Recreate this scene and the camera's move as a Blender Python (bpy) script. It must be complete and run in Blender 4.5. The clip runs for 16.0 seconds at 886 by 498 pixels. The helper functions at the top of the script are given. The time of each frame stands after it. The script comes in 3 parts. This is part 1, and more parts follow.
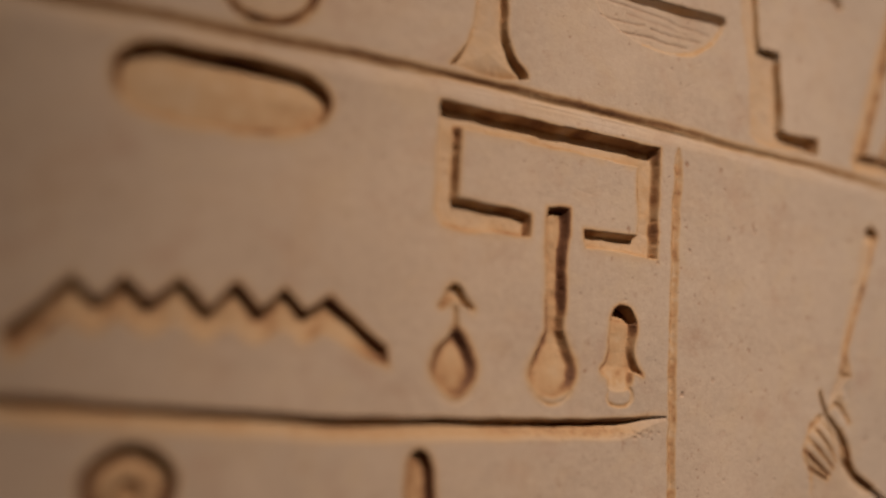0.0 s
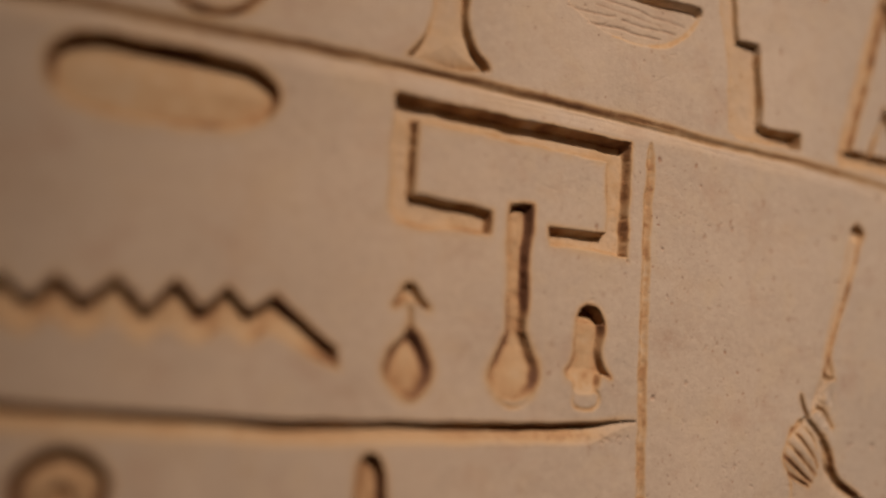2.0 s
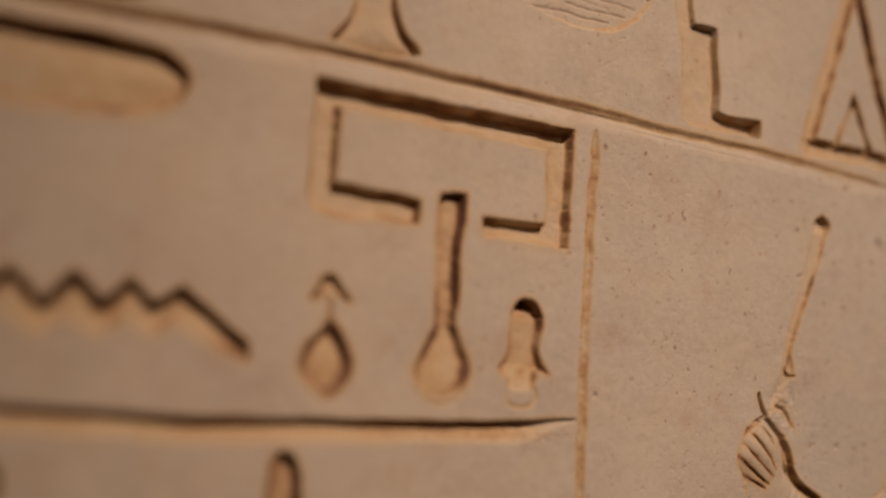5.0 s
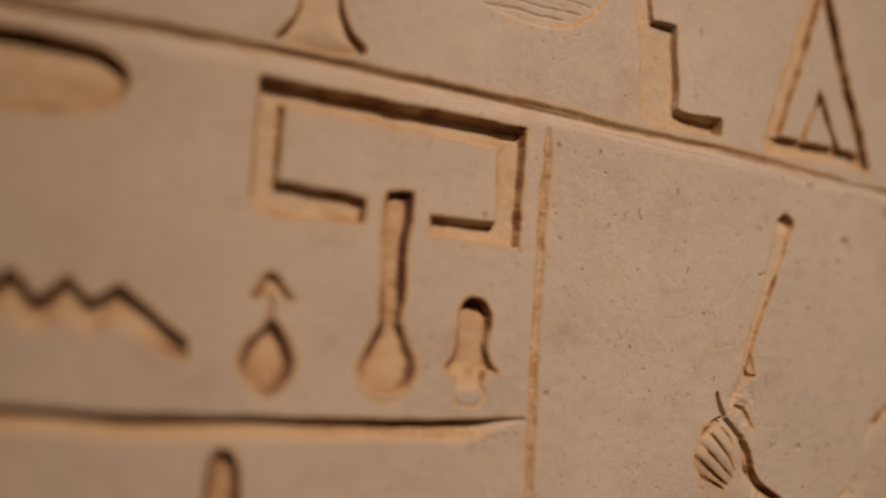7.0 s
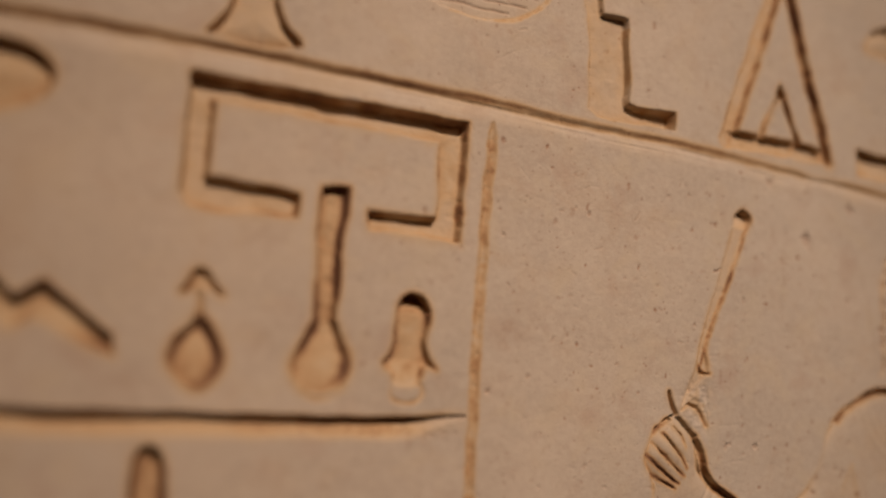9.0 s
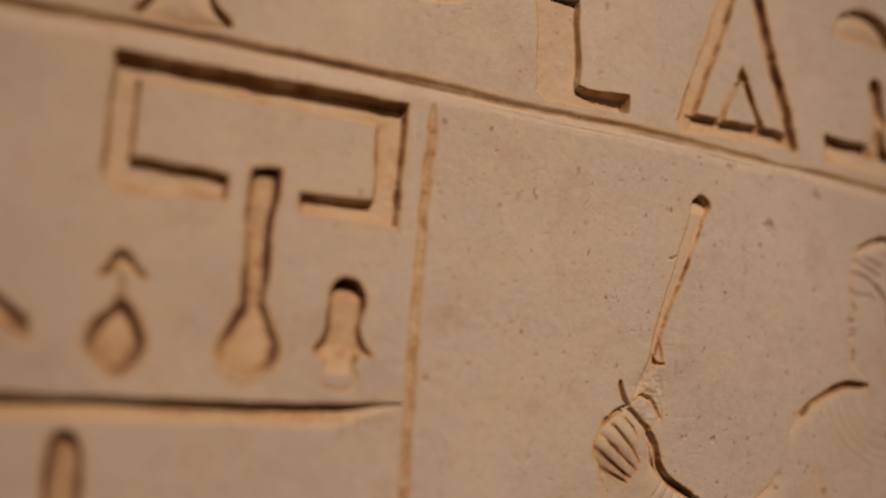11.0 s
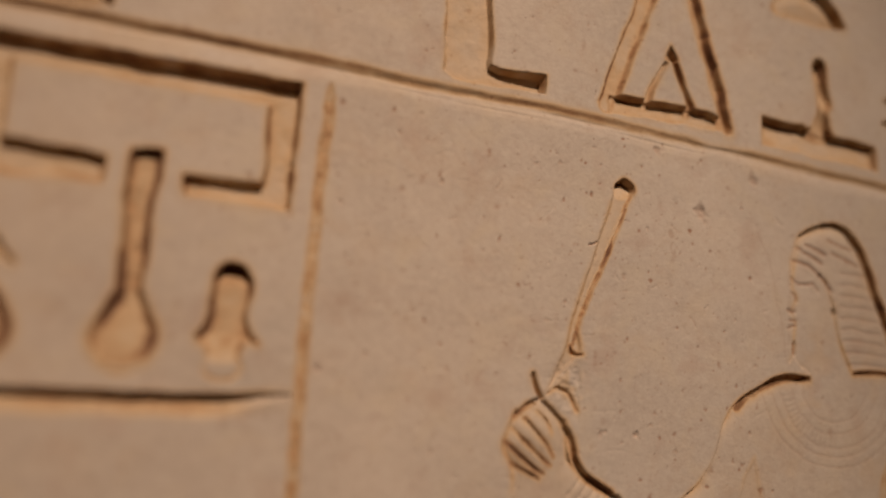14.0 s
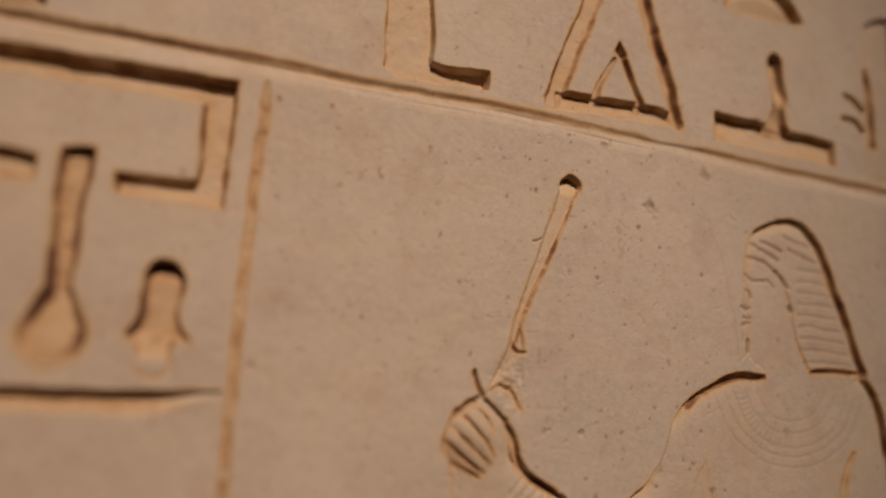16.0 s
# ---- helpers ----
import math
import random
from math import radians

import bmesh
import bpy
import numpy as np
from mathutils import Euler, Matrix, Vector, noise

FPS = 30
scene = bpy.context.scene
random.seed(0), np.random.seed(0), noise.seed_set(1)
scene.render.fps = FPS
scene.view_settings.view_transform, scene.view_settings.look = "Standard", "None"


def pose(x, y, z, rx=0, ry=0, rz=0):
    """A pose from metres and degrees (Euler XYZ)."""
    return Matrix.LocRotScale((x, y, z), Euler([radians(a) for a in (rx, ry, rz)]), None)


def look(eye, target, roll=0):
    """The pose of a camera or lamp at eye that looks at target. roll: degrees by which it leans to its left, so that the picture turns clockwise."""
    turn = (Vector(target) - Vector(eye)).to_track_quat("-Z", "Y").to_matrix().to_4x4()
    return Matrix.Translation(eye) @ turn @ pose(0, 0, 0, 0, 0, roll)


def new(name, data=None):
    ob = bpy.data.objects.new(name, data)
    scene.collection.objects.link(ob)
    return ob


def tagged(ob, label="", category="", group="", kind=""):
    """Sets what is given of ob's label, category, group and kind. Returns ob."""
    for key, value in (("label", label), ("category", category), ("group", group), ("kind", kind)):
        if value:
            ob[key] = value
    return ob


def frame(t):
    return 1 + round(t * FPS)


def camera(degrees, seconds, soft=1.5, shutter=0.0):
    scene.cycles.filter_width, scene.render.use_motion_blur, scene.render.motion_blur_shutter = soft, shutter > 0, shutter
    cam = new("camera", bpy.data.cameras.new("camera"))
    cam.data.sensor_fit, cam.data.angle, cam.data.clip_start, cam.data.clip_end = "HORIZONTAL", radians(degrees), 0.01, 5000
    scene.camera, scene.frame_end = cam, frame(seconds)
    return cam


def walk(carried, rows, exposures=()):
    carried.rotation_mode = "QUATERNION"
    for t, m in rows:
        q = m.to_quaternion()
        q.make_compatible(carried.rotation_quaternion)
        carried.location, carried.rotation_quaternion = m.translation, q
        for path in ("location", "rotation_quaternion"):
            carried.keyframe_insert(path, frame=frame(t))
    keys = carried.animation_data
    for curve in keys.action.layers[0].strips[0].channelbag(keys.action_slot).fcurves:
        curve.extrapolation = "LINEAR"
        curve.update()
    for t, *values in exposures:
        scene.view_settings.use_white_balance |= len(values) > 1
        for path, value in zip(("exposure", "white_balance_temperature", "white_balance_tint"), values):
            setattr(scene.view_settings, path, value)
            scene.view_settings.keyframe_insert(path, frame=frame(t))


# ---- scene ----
cam = camera(62.5, 16.0, soft=2.2)
PATH = [
    (0, (-0.21592, -0.23720, 1.47226), (-0.01151, 0.21411, 1.53961), 4.060),
    (0.5, (-0.21003, -0.23737, 1.47293), (-0.00821, 0.21519, 1.53970), 4.104),
    (1, (-0.20407, -0.23736, 1.47225), (-0.00486, 0.21610, 1.54073), 4.169),
    (1.5, (-0.19881, -0.23738, 1.47281), (-0.00113, 0.21676, 1.54118), 4.164),
    (2, (-0.19325, -0.23791, 1.47385), (0.00220, 0.21738, 1.54095), 4.227),
    (2.5, (-0.18757, -0.23859, 1.47351), (0.00511, 0.21780, 1.54121), 4.271),
    (3, (-0.18267, -0.23851, 1.47387), (0.00918, 0.21841, 1.54035), 4.312),
    (3.5, (-0.17751, -0.23789, 1.47347), (0.01363, 0.21926, 1.54043), 4.260),
    (4, (-0.17108, -0.23865, 1.47390), (0.01760, 0.21965, 1.53993), 4.307),
    (6.5, (-0.14294, -0.24690, 1.47610), (0.03677, 0.21516, 1.54092), 4.459),
    (7, (-0.13707, -0.24939, 1.47657), (0.04027, 0.21371, 1.54052), 4.495),
    (7.5, (-0.13131, -0.25000, 1.47613), (0.04532, 0.21321, 1.54124), 4.406),
    (8, (-0.12404, -0.25293, 1.47621), (0.04930, 0.21154, 1.54119), 4.453),
    (8.5, (-0.11742, -0.25437, 1.47624), (0.05427, 0.21065, 1.54167), 4.447),
    (9, (-0.10974, -0.25638, 1.47597), (0.05859, 0.20982, 1.54172), 4.491),
    (11.5, (-0.07045, -0.25919, 1.47021), (0.08345, 0.21140, 1.53991), 4.583),
    (12, (-0.06282, -0.25902, 1.47001), (0.08906, 0.21223, 1.53965), 4.574),
    (12.5, (-0.05397, -0.25943, 1.46909), (0.09459, 0.21264, 1.54039), 4.546),
    (13, (-0.04477, -0.25995, 1.46719), (0.10012, 0.21273, 1.54186), 4.385),
    (13.5, (-0.03719, -0.26011, 1.46715), (0.10645, 0.21299, 1.54160), 4.367),
    (14, (-0.03017, -0.26084, 1.46622), (0.11135, 0.21264, 1.54224), 4.469),
    (14.5, (-0.02299, -0.26225, 1.46593), (0.11545, 0.21197, 1.54306), 4.456),
    (15, (-0.01641, -0.26337, 1.46546), (0.12037, 0.21107, 1.54417), 4.367),
    (15.5, (-0.00944, -0.26492, 1.46481), (0.12487, 0.20992, 1.54535), 4.290),
    (16, (-0.00219, -0.26687, 1.46395), (0.12970, 0.20848, 1.54548), 4.257),
]
walk(cam, [(t, look(eye, target, roll)) for t, eye, target, roll in PATH])
cam.data.dof.use_dof = True
cam.data.dof.focus_distance = 0.301
cam.data.dof.aperture_fstop = 1.35

# ---- light: one warm spotlight near the ceiling, and the dim room ----
world = bpy.data.worlds.new("world")
scene.world = world
world.use_nodes = True
world.node_tree.nodes["Background"].inputs[0].default_value = (1.0, 0.56, 0.33, 1)
world.node_tree.nodes["Background"].inputs[1].default_value = 0.02
scene.view_settings.exposure = 0.0

lamp_data = bpy.data.lights.new("ceiling_spot", "SPOT")
lamp_data.shadow_soft_size, lamp_data.spot_size, lamp_data.spot_blend = 0.15, radians(13.7), 1.0
lamp_data.energy, lamp_data.color = 490.0, (1.0, 0.728, 0.52)
lamp = new("ceiling_spot", lamp_data)
lamp.matrix_world = look((0.09, -2.70, 3.66), (0.05, 0.0, 1.515))


# ---- materials ----
def material(name, roughness=0.85):
    m = bpy.data.materials.new(name)
    m.use_nodes = True
    n = m.node_tree.nodes
    b = n["Principled BSDF"]
    b.inputs["Roughness"].default_value = roughness
    b.inputs["Specular IOR Level"].default_value = 0.25
    return m, n, m.node_tree.links, b


def noise_node(n, l, co, scale, detail=4.0, rough=0.55, distort=0.0):
    t = n.new("ShaderNodeTexNoise")
    t.inputs["Scale"].default_value, t.inputs["Detail"].default_value = scale, detail
    t.inputs["Roughness"].default_value, t.inputs["Distortion"].default_value = rough, distort
    l.new(co, t.inputs["Vector"])
    return t.outputs["Fac"]


def ramp(n, l, fac, a, b, low=0.0, high=1.0):
    r = n.new("ShaderNodeMapRange")
    r.clamp = True
    for k, v in (("From Min", a), ("From Max", b), ("To Min", low), ("To Max", high)):
        r.inputs[k].default_value = v
    l.new(fac, r.inputs["Value"])
    return r.outputs["Result"]


def mixed(n, l, fac, a, b, mode="MIX"):
    m = n.new("ShaderNodeMix")
    m.data_type, m.blend_type = "RGBA", mode
    for socket, v in ((m.inputs["Factor"], fac), (m.inputs[6], a), (m.inputs[7], b)):
        if isinstance(v, (tuple, float, int)):
            socket.default_value = v if not isinstance(v, tuple) else (*v, 1)
        else:
            l.new(v, socket)
    return m.outputs[2]


def times(n, l, a, b):
    m = n.new("ShaderNodeMath")
    m.operation = "MULTIPLY"
    for socket, v in zip(m.inputs, (a, b)):
        if isinstance(v, (float, int)):
            socket.default_value = v
        else:
            l.new(v, socket)
    return m.outputs[0]


def stone():
    """Fine pale limestone with pinkish and grey clouds, brown flecks, scratches, and in the cuts ochre with painted-in
    shade.
    """
    m, n, l, b = material("limestone", 0.82)
    co = n.new("ShaderNodeTexCoord").outputs["Object"]
    base = mixed(n, l, ramp(n, l, noise_node(n, l, co, 14, 6, 0.62), 0.33, 0.68), (0.445, 0.365, 0.315), (0.555, 0.46, 0.395))
    base = mixed(n, l, ramp(n, l, noise_node(n, l, co, 36, 5, 0.65, 0.5), 0.50, 0.74, 0, 0.7), base, (0.50, 0.37, 0.275))
    base = mixed(n, l, ramp(n, l, noise_node(n, l, co, 25, 4, 0.6), 0.58, 0.76, 0, 0.7), base, (0.38, 0.32, 0.285))
    base = mixed(n, l, ramp(n, l, noise_node(n, l, co, 330, 6, 0.8), 0.34, 0.68, 0, 0.65), base, (0.61, 0.53, 0.455))
    base = mixed(n, l, ramp(n, l, noise_node(n, l, co, 90, 6, 0.75, 1.0), 0.56, 0.72, 0, 0.30), base, (0.36, 0.27, 0.21))
    base = mixed(n, l, ramp(n, l, noise_node(n, l, co, 58, 3, 0.5, 0.6), 0.52, 0.72, 0, 0.5), base, (0.57, 0.47, 0.37))
    base = mixed(n, l, ramp(n, l, noise_node(n, l, co, 47, 4, 0.6, 0.3), 0.56, 0.74, 0, 0.6), base, (0.46, 0.335, 0.275))
    # a cooler tint painted in ragged clouds towards the east end, for the light's shift of colour
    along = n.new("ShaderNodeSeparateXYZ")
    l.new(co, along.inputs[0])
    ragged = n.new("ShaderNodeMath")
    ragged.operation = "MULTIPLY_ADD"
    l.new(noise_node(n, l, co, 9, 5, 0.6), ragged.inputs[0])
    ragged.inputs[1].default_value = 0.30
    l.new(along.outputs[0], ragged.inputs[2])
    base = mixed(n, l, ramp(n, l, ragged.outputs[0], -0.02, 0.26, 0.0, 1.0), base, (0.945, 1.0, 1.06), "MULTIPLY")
    patch = ramp(n, l, noise_node(n, l, co, 130, 5, 0.65), 0.30, 0.70, 0.65, 1.08)
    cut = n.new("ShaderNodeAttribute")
    cut.attribute_name = "ochre_shade"
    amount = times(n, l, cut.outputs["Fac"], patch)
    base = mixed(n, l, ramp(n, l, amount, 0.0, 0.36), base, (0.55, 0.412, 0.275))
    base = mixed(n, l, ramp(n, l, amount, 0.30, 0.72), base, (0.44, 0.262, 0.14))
    # darkest brown: painted shade of the cut walls, over the lighter pigment
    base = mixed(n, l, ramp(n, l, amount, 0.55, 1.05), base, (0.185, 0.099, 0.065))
    fleck = n.new("ShaderNodeAttribute")
    fleck.attribute_name = "fleck"
    base = mixed(n, l, times(n, l, fleck.outputs["Fac"], ramp(n, l, noise_node(n, l, co, 900, 4, 0.7), 0.30, 0.5, 0.45, 1.0)), base, (0.25, 0.115, 0.062))
    smear = ramp(n, l, noise_node(n, l, co, 260, 6, 0.75, 0.8), 0.60, 0.72, 0.0, 0.38)
    base = mixed(n, l, smear, base, (0.29, 0.20, 0.15))
    # rusty specks and tiny holes, too fine for the mesh
    shaken = n.new("ShaderNodeVectorMath")
    shaken.operation = "MULTIPLY_ADD"
    wobble = n.new("ShaderNodeTexNoise")
    wobble.inputs["Scale"].default_value, wobble.inputs["Detail"].default_value = 1900, 3
    l.new(co, wobble.inputs["Vector"])
    l.new(wobble.outputs["Color"], shaken.inputs[0])
    shaken.inputs[1].default_value = (0.0005, 0.0005, 0.0005)
    l.new(co, shaken.inputs[2])
    holes = None
    for size, rare, widest, strength in ((210, 0.70, 0.15, 1.0), (430, 0.72, 0.17, 0.9), (90, 0.82, 0.10, 0.9)):
        cell = n.new("ShaderNodeTexVoronoi")
        cell.inputs["Scale"].default_value = size
        l.new(shaken.outputs[0], cell.inputs["Vector"])
        split = n.new("ShaderNodeSeparateColor")
        l.new(cell.outputs["Color"], split.inputs[0])
        reach = ramp(n, l, split.outputs[0], rare, 1.0, 0.0, widest)
        inside = n.new("ShaderNodeMath")
        inside.operation = "SUBTRACT"
        l.new(reach, inside.inputs[0])
        l.new(cell.outputs["Distance"], inside.inputs[1])
        spot = times(n, l, ramp(n, l, inside.outputs[0], 0.0, 0.035), ramp(n, l, split.outputs[1], 0.0, 1.0, 0.35 * strength, strength))
        base = mixed(n, l, spot, base, (0.17, 0.082, 0.055))
        holes = spot if holes is None else holes
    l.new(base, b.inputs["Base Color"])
    l.new(ramp(n, l, noise_node(n, l, co, 60, 3), 0.3, 0.7, 0.72, 0.92), b.inputs["Roughness"])
    rough = noise_node(n, l, co, 800, 4, 0.6)
    coarse = noise_node(n, l, co, 160, 4, 0.6)
    both = n.new("ShaderNodeMath")
    both.operation = "MULTIPLY_ADD"
    l.new(coarse, both.inputs[0])
    both.inputs[1].default_value = 1.6
    l.new(rough, both.inputs[2])
    bump = n.new("ShaderNodeBump")
    bump.inputs["Strength"].default_value, bump.inputs["Distance"].default_value = 0.4, 0.0005
    sunk = n.new("ShaderNodeMath")
    sunk.operation = "MULTIPLY_ADD"
    l.new(holes, sunk.inputs[0])
    sunk.inputs[1].default_value = -0.9
    l.new(both.outputs[0], sunk.inputs[2])
    l.new(sunk.outputs[0], bump.inputs["Height"])
    l.new(bump.outputs["Normal"], b.inputs["Normal"])
    return m


def plaster(name, tone, scale=6):
    m, n, l, b = material(name, 0.9)
    co = n.new("ShaderNodeTexCoord").outputs["Object"]
    dark = tuple(c * 0.85 for c in tone)
    l.new(mixed(n, l, noise_node(n, l, co, scale, 5), dark, tone), b.inputs["Base Color"])
    bump = n.new("ShaderNodeBump")
    bump.inputs["Strength"].default_value, bump.inputs["Distance"].default_value = 0.2, 0.003
    l.new(noise_node(n, l, co, scale * 20, 4), bump.inputs["Height"])
    l.new(bump.outputs["Normal"], b.inputs["Normal"])
    return m


LIMESTONE = stone()
WALL_PAINT = plaster("room_plaster", (0.40, 0.36, 0.36))
FLOOR_STONE = plaster("floor_stone", (0.34, 0.30, 0.29), 3)


# ---- the carved face, in millimetres: u along the wall, v up from BASE ----
BASE = 1.45
U0, U1, V0, V1, STEP = -282.0, 318.0, -56.0, 244.0, 0.45
us = np.arange(U0, U1 + STEP / 2, STEP)
vs = np.arange(V0, V1 + STEP / 2, STEP)
U, V = np.meshgrid(us, vs)
ROWS_N, COLS_N = U.shape


def lattice(u, v, size, seed, stretch=1.0):
    """Smooth random relief from -1 to 1, with lumps of that many millimetres."""
    rng = np.random.RandomState(seed)
    table = rng.uniform(-1, 1, (257, 257))
    x, y = u / size + 1000, v / (size * stretch) + 1000
    i, j = np.floor(x).astype(int), np.floor(y).astype(int)
    fx, fy = x - i, y - j
    fx, fy = fx * fx * (3 - 2 * fx), fy * fy * (3 - 2 * fy)
    i, j = i % 256, j % 256
    a = table[j, i] * (1 - fx) + table[j, i + 1] * fx
    b = table[j + 1, i] * (1 - fx) + table[j + 1, i + 1] * fx
    return a * (1 - fy) + b * fy


# the chisel's wander: cuts are drawn on slightly shaken places
UW = U + 0.55 * lattice(U, V, 9, 1) + 0.14 * lattice(U, V, 2.9, 2) + 0.04 * lattice(U, V, 1.2, 3)
VW = V + 0.55 * lattice(U, V, 9, 4) + 0.14 * lattice(U, V, 2.9, 5) + 0.04 * lattice(U, V, 1.2, 6)

DEPTH = np.zeros_like(U)
OCHRE_SHADE = np.zeros_like(U)
# small chips along the edges of the cuts
CHIPS = np.clip((lattice(U, V, 2.4, 61) - 0.25) / 0.5, 0, 1) * np.clip((lattice(U, V, 10, 62) + 0.25) / 0.5, 0, 1)
OWNER = np.zeros((ROWS_N - 1, COLS_N - 1), np.int32)
FLECK = np.zeros_like(U)
UNDER = [0]
SIGNS = [("relief_ground", "smooth pale limestone face with brown flecks and small pits")]


def soft(x):
    x = np.clip(x, 0, 1)
    return x * x * (3 - 2 * x)


def rounded(points, n=6, closed=True):
    """A smooth outline through a few corners."""
    p = [np.array(q, float) for q in points]
    out, count = [], len(p)
    for k in range(count if closed else count - 1):
        if closed:
            a, b, c, d = (p[(k + o) % count] for o in (-1, 0, 1, 2))
        else:
            a, b, c, d = p[max(k - 1, 0)], p[k], p[k + 1], p[min(k + 2, count - 1)]
        for s in np.arange(n) / n:
            out.append(0.5 * (2 * b + (c - a) * s + (2 * a - 5 * b + 4 * c - d) * s**2 + (3 * b - a - 3 * c + d) * s**3))
    if not closed:
        out.append(p[-1])
    return [tuple(q) for q in out]


def window(points, margin):
    p = np.array([q[:2] for q in points])
    (a, c), (b, d) = p.min(0) - margin, p.max(0) + margin
    i0, i1 = (int(np.clip((x - U0) / STEP, 0, COLS_N)) for x in (a, b))
    j0, j1 = (int(np.clip((y - V0) / STEP, 0, ROWS_N)) for y in (c, d))
    return slice(j0, j1 + 1), slice(i0, i1 + 1)


def outline(points, w):
    """Signed distance to a closed outline: negative inside."""
    u, v = UW[w], VW[w]
    best, inside = np.full(u.shape, 1e9), np.zeros(u.shape, bool)
    for (ax, ay), (bx, by) in zip(points, points[1:] + points[:1]):
        ex, ey = bx - ax, by - ay
        s = np.clip(((u - ax) * ex + (v - ay) * ey) / (ex * ex + ey * ey + 1e-9), 0, 1)
        best = np.minimum(best, (u - ax - s * ex) ** 2 + (v - ay - s * ey) ** 2)
        if ay != by:
            inside ^= ((ay > v) != (by > v)) & (u < ax + (v - ay) * ex / ey)
    return np.where(inside, -1, 1) * np.sqrt(best)


def stroke(points, w):
    """Signed distance to a line of corners (u, v, half width)."""
    u, v = UW[w], VW[w]
    best = np.full(u.shape, 1e9)
    for (ax, ay, ar), (bx, by, br) in zip(points, points[1:]):
        ex, ey = bx - ax, by - ay
        s = np.clip(((u - ax) * ex + (v - ay) * ey) / (ex * ex + ey * ey + 1e-9), 0, 1)
        best = np.minimum(best, np.hypot(u - ax - s * ex, v - ay - s * ey) - ar - s * (br - ar))
    return best


class Sign:
    """One carved sign. Each cut deepens the face; the cells that it touches become the sign's own mesh."""

    def __init__(self, name, label="", under=0):
        SIGNS.append((name, label))
        UNDER.append(under.number if under else 0)
        self.number = len(SIGNS) - 1

    def cut(self, w, d, depth, wall=0.9, swell=0.0, floor=None, tilt=(0, 0), ochre_shade=0.6, own=1.0, least=0.12):
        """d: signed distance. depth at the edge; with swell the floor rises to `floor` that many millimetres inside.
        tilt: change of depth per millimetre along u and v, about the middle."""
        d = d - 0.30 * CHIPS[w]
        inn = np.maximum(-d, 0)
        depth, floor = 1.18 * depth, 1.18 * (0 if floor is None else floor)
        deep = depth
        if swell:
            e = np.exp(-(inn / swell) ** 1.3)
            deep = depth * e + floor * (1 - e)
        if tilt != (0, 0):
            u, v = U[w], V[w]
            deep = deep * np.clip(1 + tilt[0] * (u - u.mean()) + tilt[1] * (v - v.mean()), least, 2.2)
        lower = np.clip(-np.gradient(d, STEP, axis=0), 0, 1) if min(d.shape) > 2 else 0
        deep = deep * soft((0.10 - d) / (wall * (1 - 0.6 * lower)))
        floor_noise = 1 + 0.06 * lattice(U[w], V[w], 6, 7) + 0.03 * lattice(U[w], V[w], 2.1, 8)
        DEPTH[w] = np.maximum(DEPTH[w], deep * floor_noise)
        # rim: part pigment, part shade painted on the cut walls, weaker on lower edges
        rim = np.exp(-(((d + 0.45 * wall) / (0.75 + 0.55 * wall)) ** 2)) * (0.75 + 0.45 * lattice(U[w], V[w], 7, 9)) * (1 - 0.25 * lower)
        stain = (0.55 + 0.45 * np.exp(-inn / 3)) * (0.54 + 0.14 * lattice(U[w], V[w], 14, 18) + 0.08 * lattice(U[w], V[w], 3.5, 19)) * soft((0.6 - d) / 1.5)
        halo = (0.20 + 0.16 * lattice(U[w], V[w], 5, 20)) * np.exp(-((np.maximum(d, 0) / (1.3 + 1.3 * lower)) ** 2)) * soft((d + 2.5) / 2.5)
        OCHRE_SHADE[w] = np.maximum(OCHRE_SHADE[w], ochre_shade * np.maximum.reduce([stain, halo, rim]))
        self.claim(w, d < own)
        return self

    def shape(self, points, depth, smooth=0, **k):
        points = rounded(points, smooth) if smooth else list(points)
        w = window(points, 4)
        return self.cut(w, outline(points, w), depth, **k)

    def groove(self, points, depth, smooth=0, **k):
        points = rounded(points, smooth, False) if smooth else list(points)
        w = window(points, 8)
        return self.cut(w, stroke(points, w), depth, **k)

    def vee(self, points, depth, smooth=4, lower=1.0, ochre_shade=0.35, own=0.8):
        """A line cut with a slanting chisel: deepest along its middle."""
        points = rounded(points, smooth, False)
        w = window(points, 8)
        d = stroke(points, w)
        half = np.mean([p[2] for p in points])
        deep = depth * soft(-d / half * 0.9) * (1 + 0.22 * lattice(U[w], V[w], 7, 11) + 0.15 * lattice(U[w], V[w], 1.5, 12))
        DEPTH[w] = np.maximum(DEPTH[w], deep)
        mottled = 0.9 + 0.35 * lattice(U[w], V[w], 5, 63) + 0.3 * lattice(U[w], V[w], 1.7, 64)
        OCHRE_SHADE[w] = np.maximum(OCHRE_SHADE[w], ochre_shade * mottled * soft((-d + 0.5) / 1.5))
        self.claim(w, d < own)
        return self

    def bevel(self, points, depth, up, low, ochre_shade=0.4, lip=0.42):
        """A long level line: a steep upper side and a gentle slope below it."""
        mid = np.interp(U, [p[0] for p in points], [p[1] for p in points])
        size = np.maximum(np.interp(U, [p[0] for p in points], [p[2] for p in points]), 0.001)
        s = V - mid + 0.28 * lattice(U, V, 31, 13) + 0.22 * lattice(U, V, 8, 26) + 0.4 * (VW - V)
        rise = soft((up * size - s) / (up * size))
        fall = np.clip(1 + s / (low * size * (1 + 0.18 * lattice(U, V, 26, 14))), 0, 1) ** 1.25
        ribs = 1 + 0.36 * lattice(U, V - mid, 34, 15, 0.028) + 0.08 * lattice(U, V, 2.4, 16)
        deep = depth * np.minimum(size, 1.2) * np.where(s > 0, rise, fall) * ribs
        deep = np.where(size > 0.02, deep, 0)
        np.maximum(DEPTH, deep, out=DEPTH)
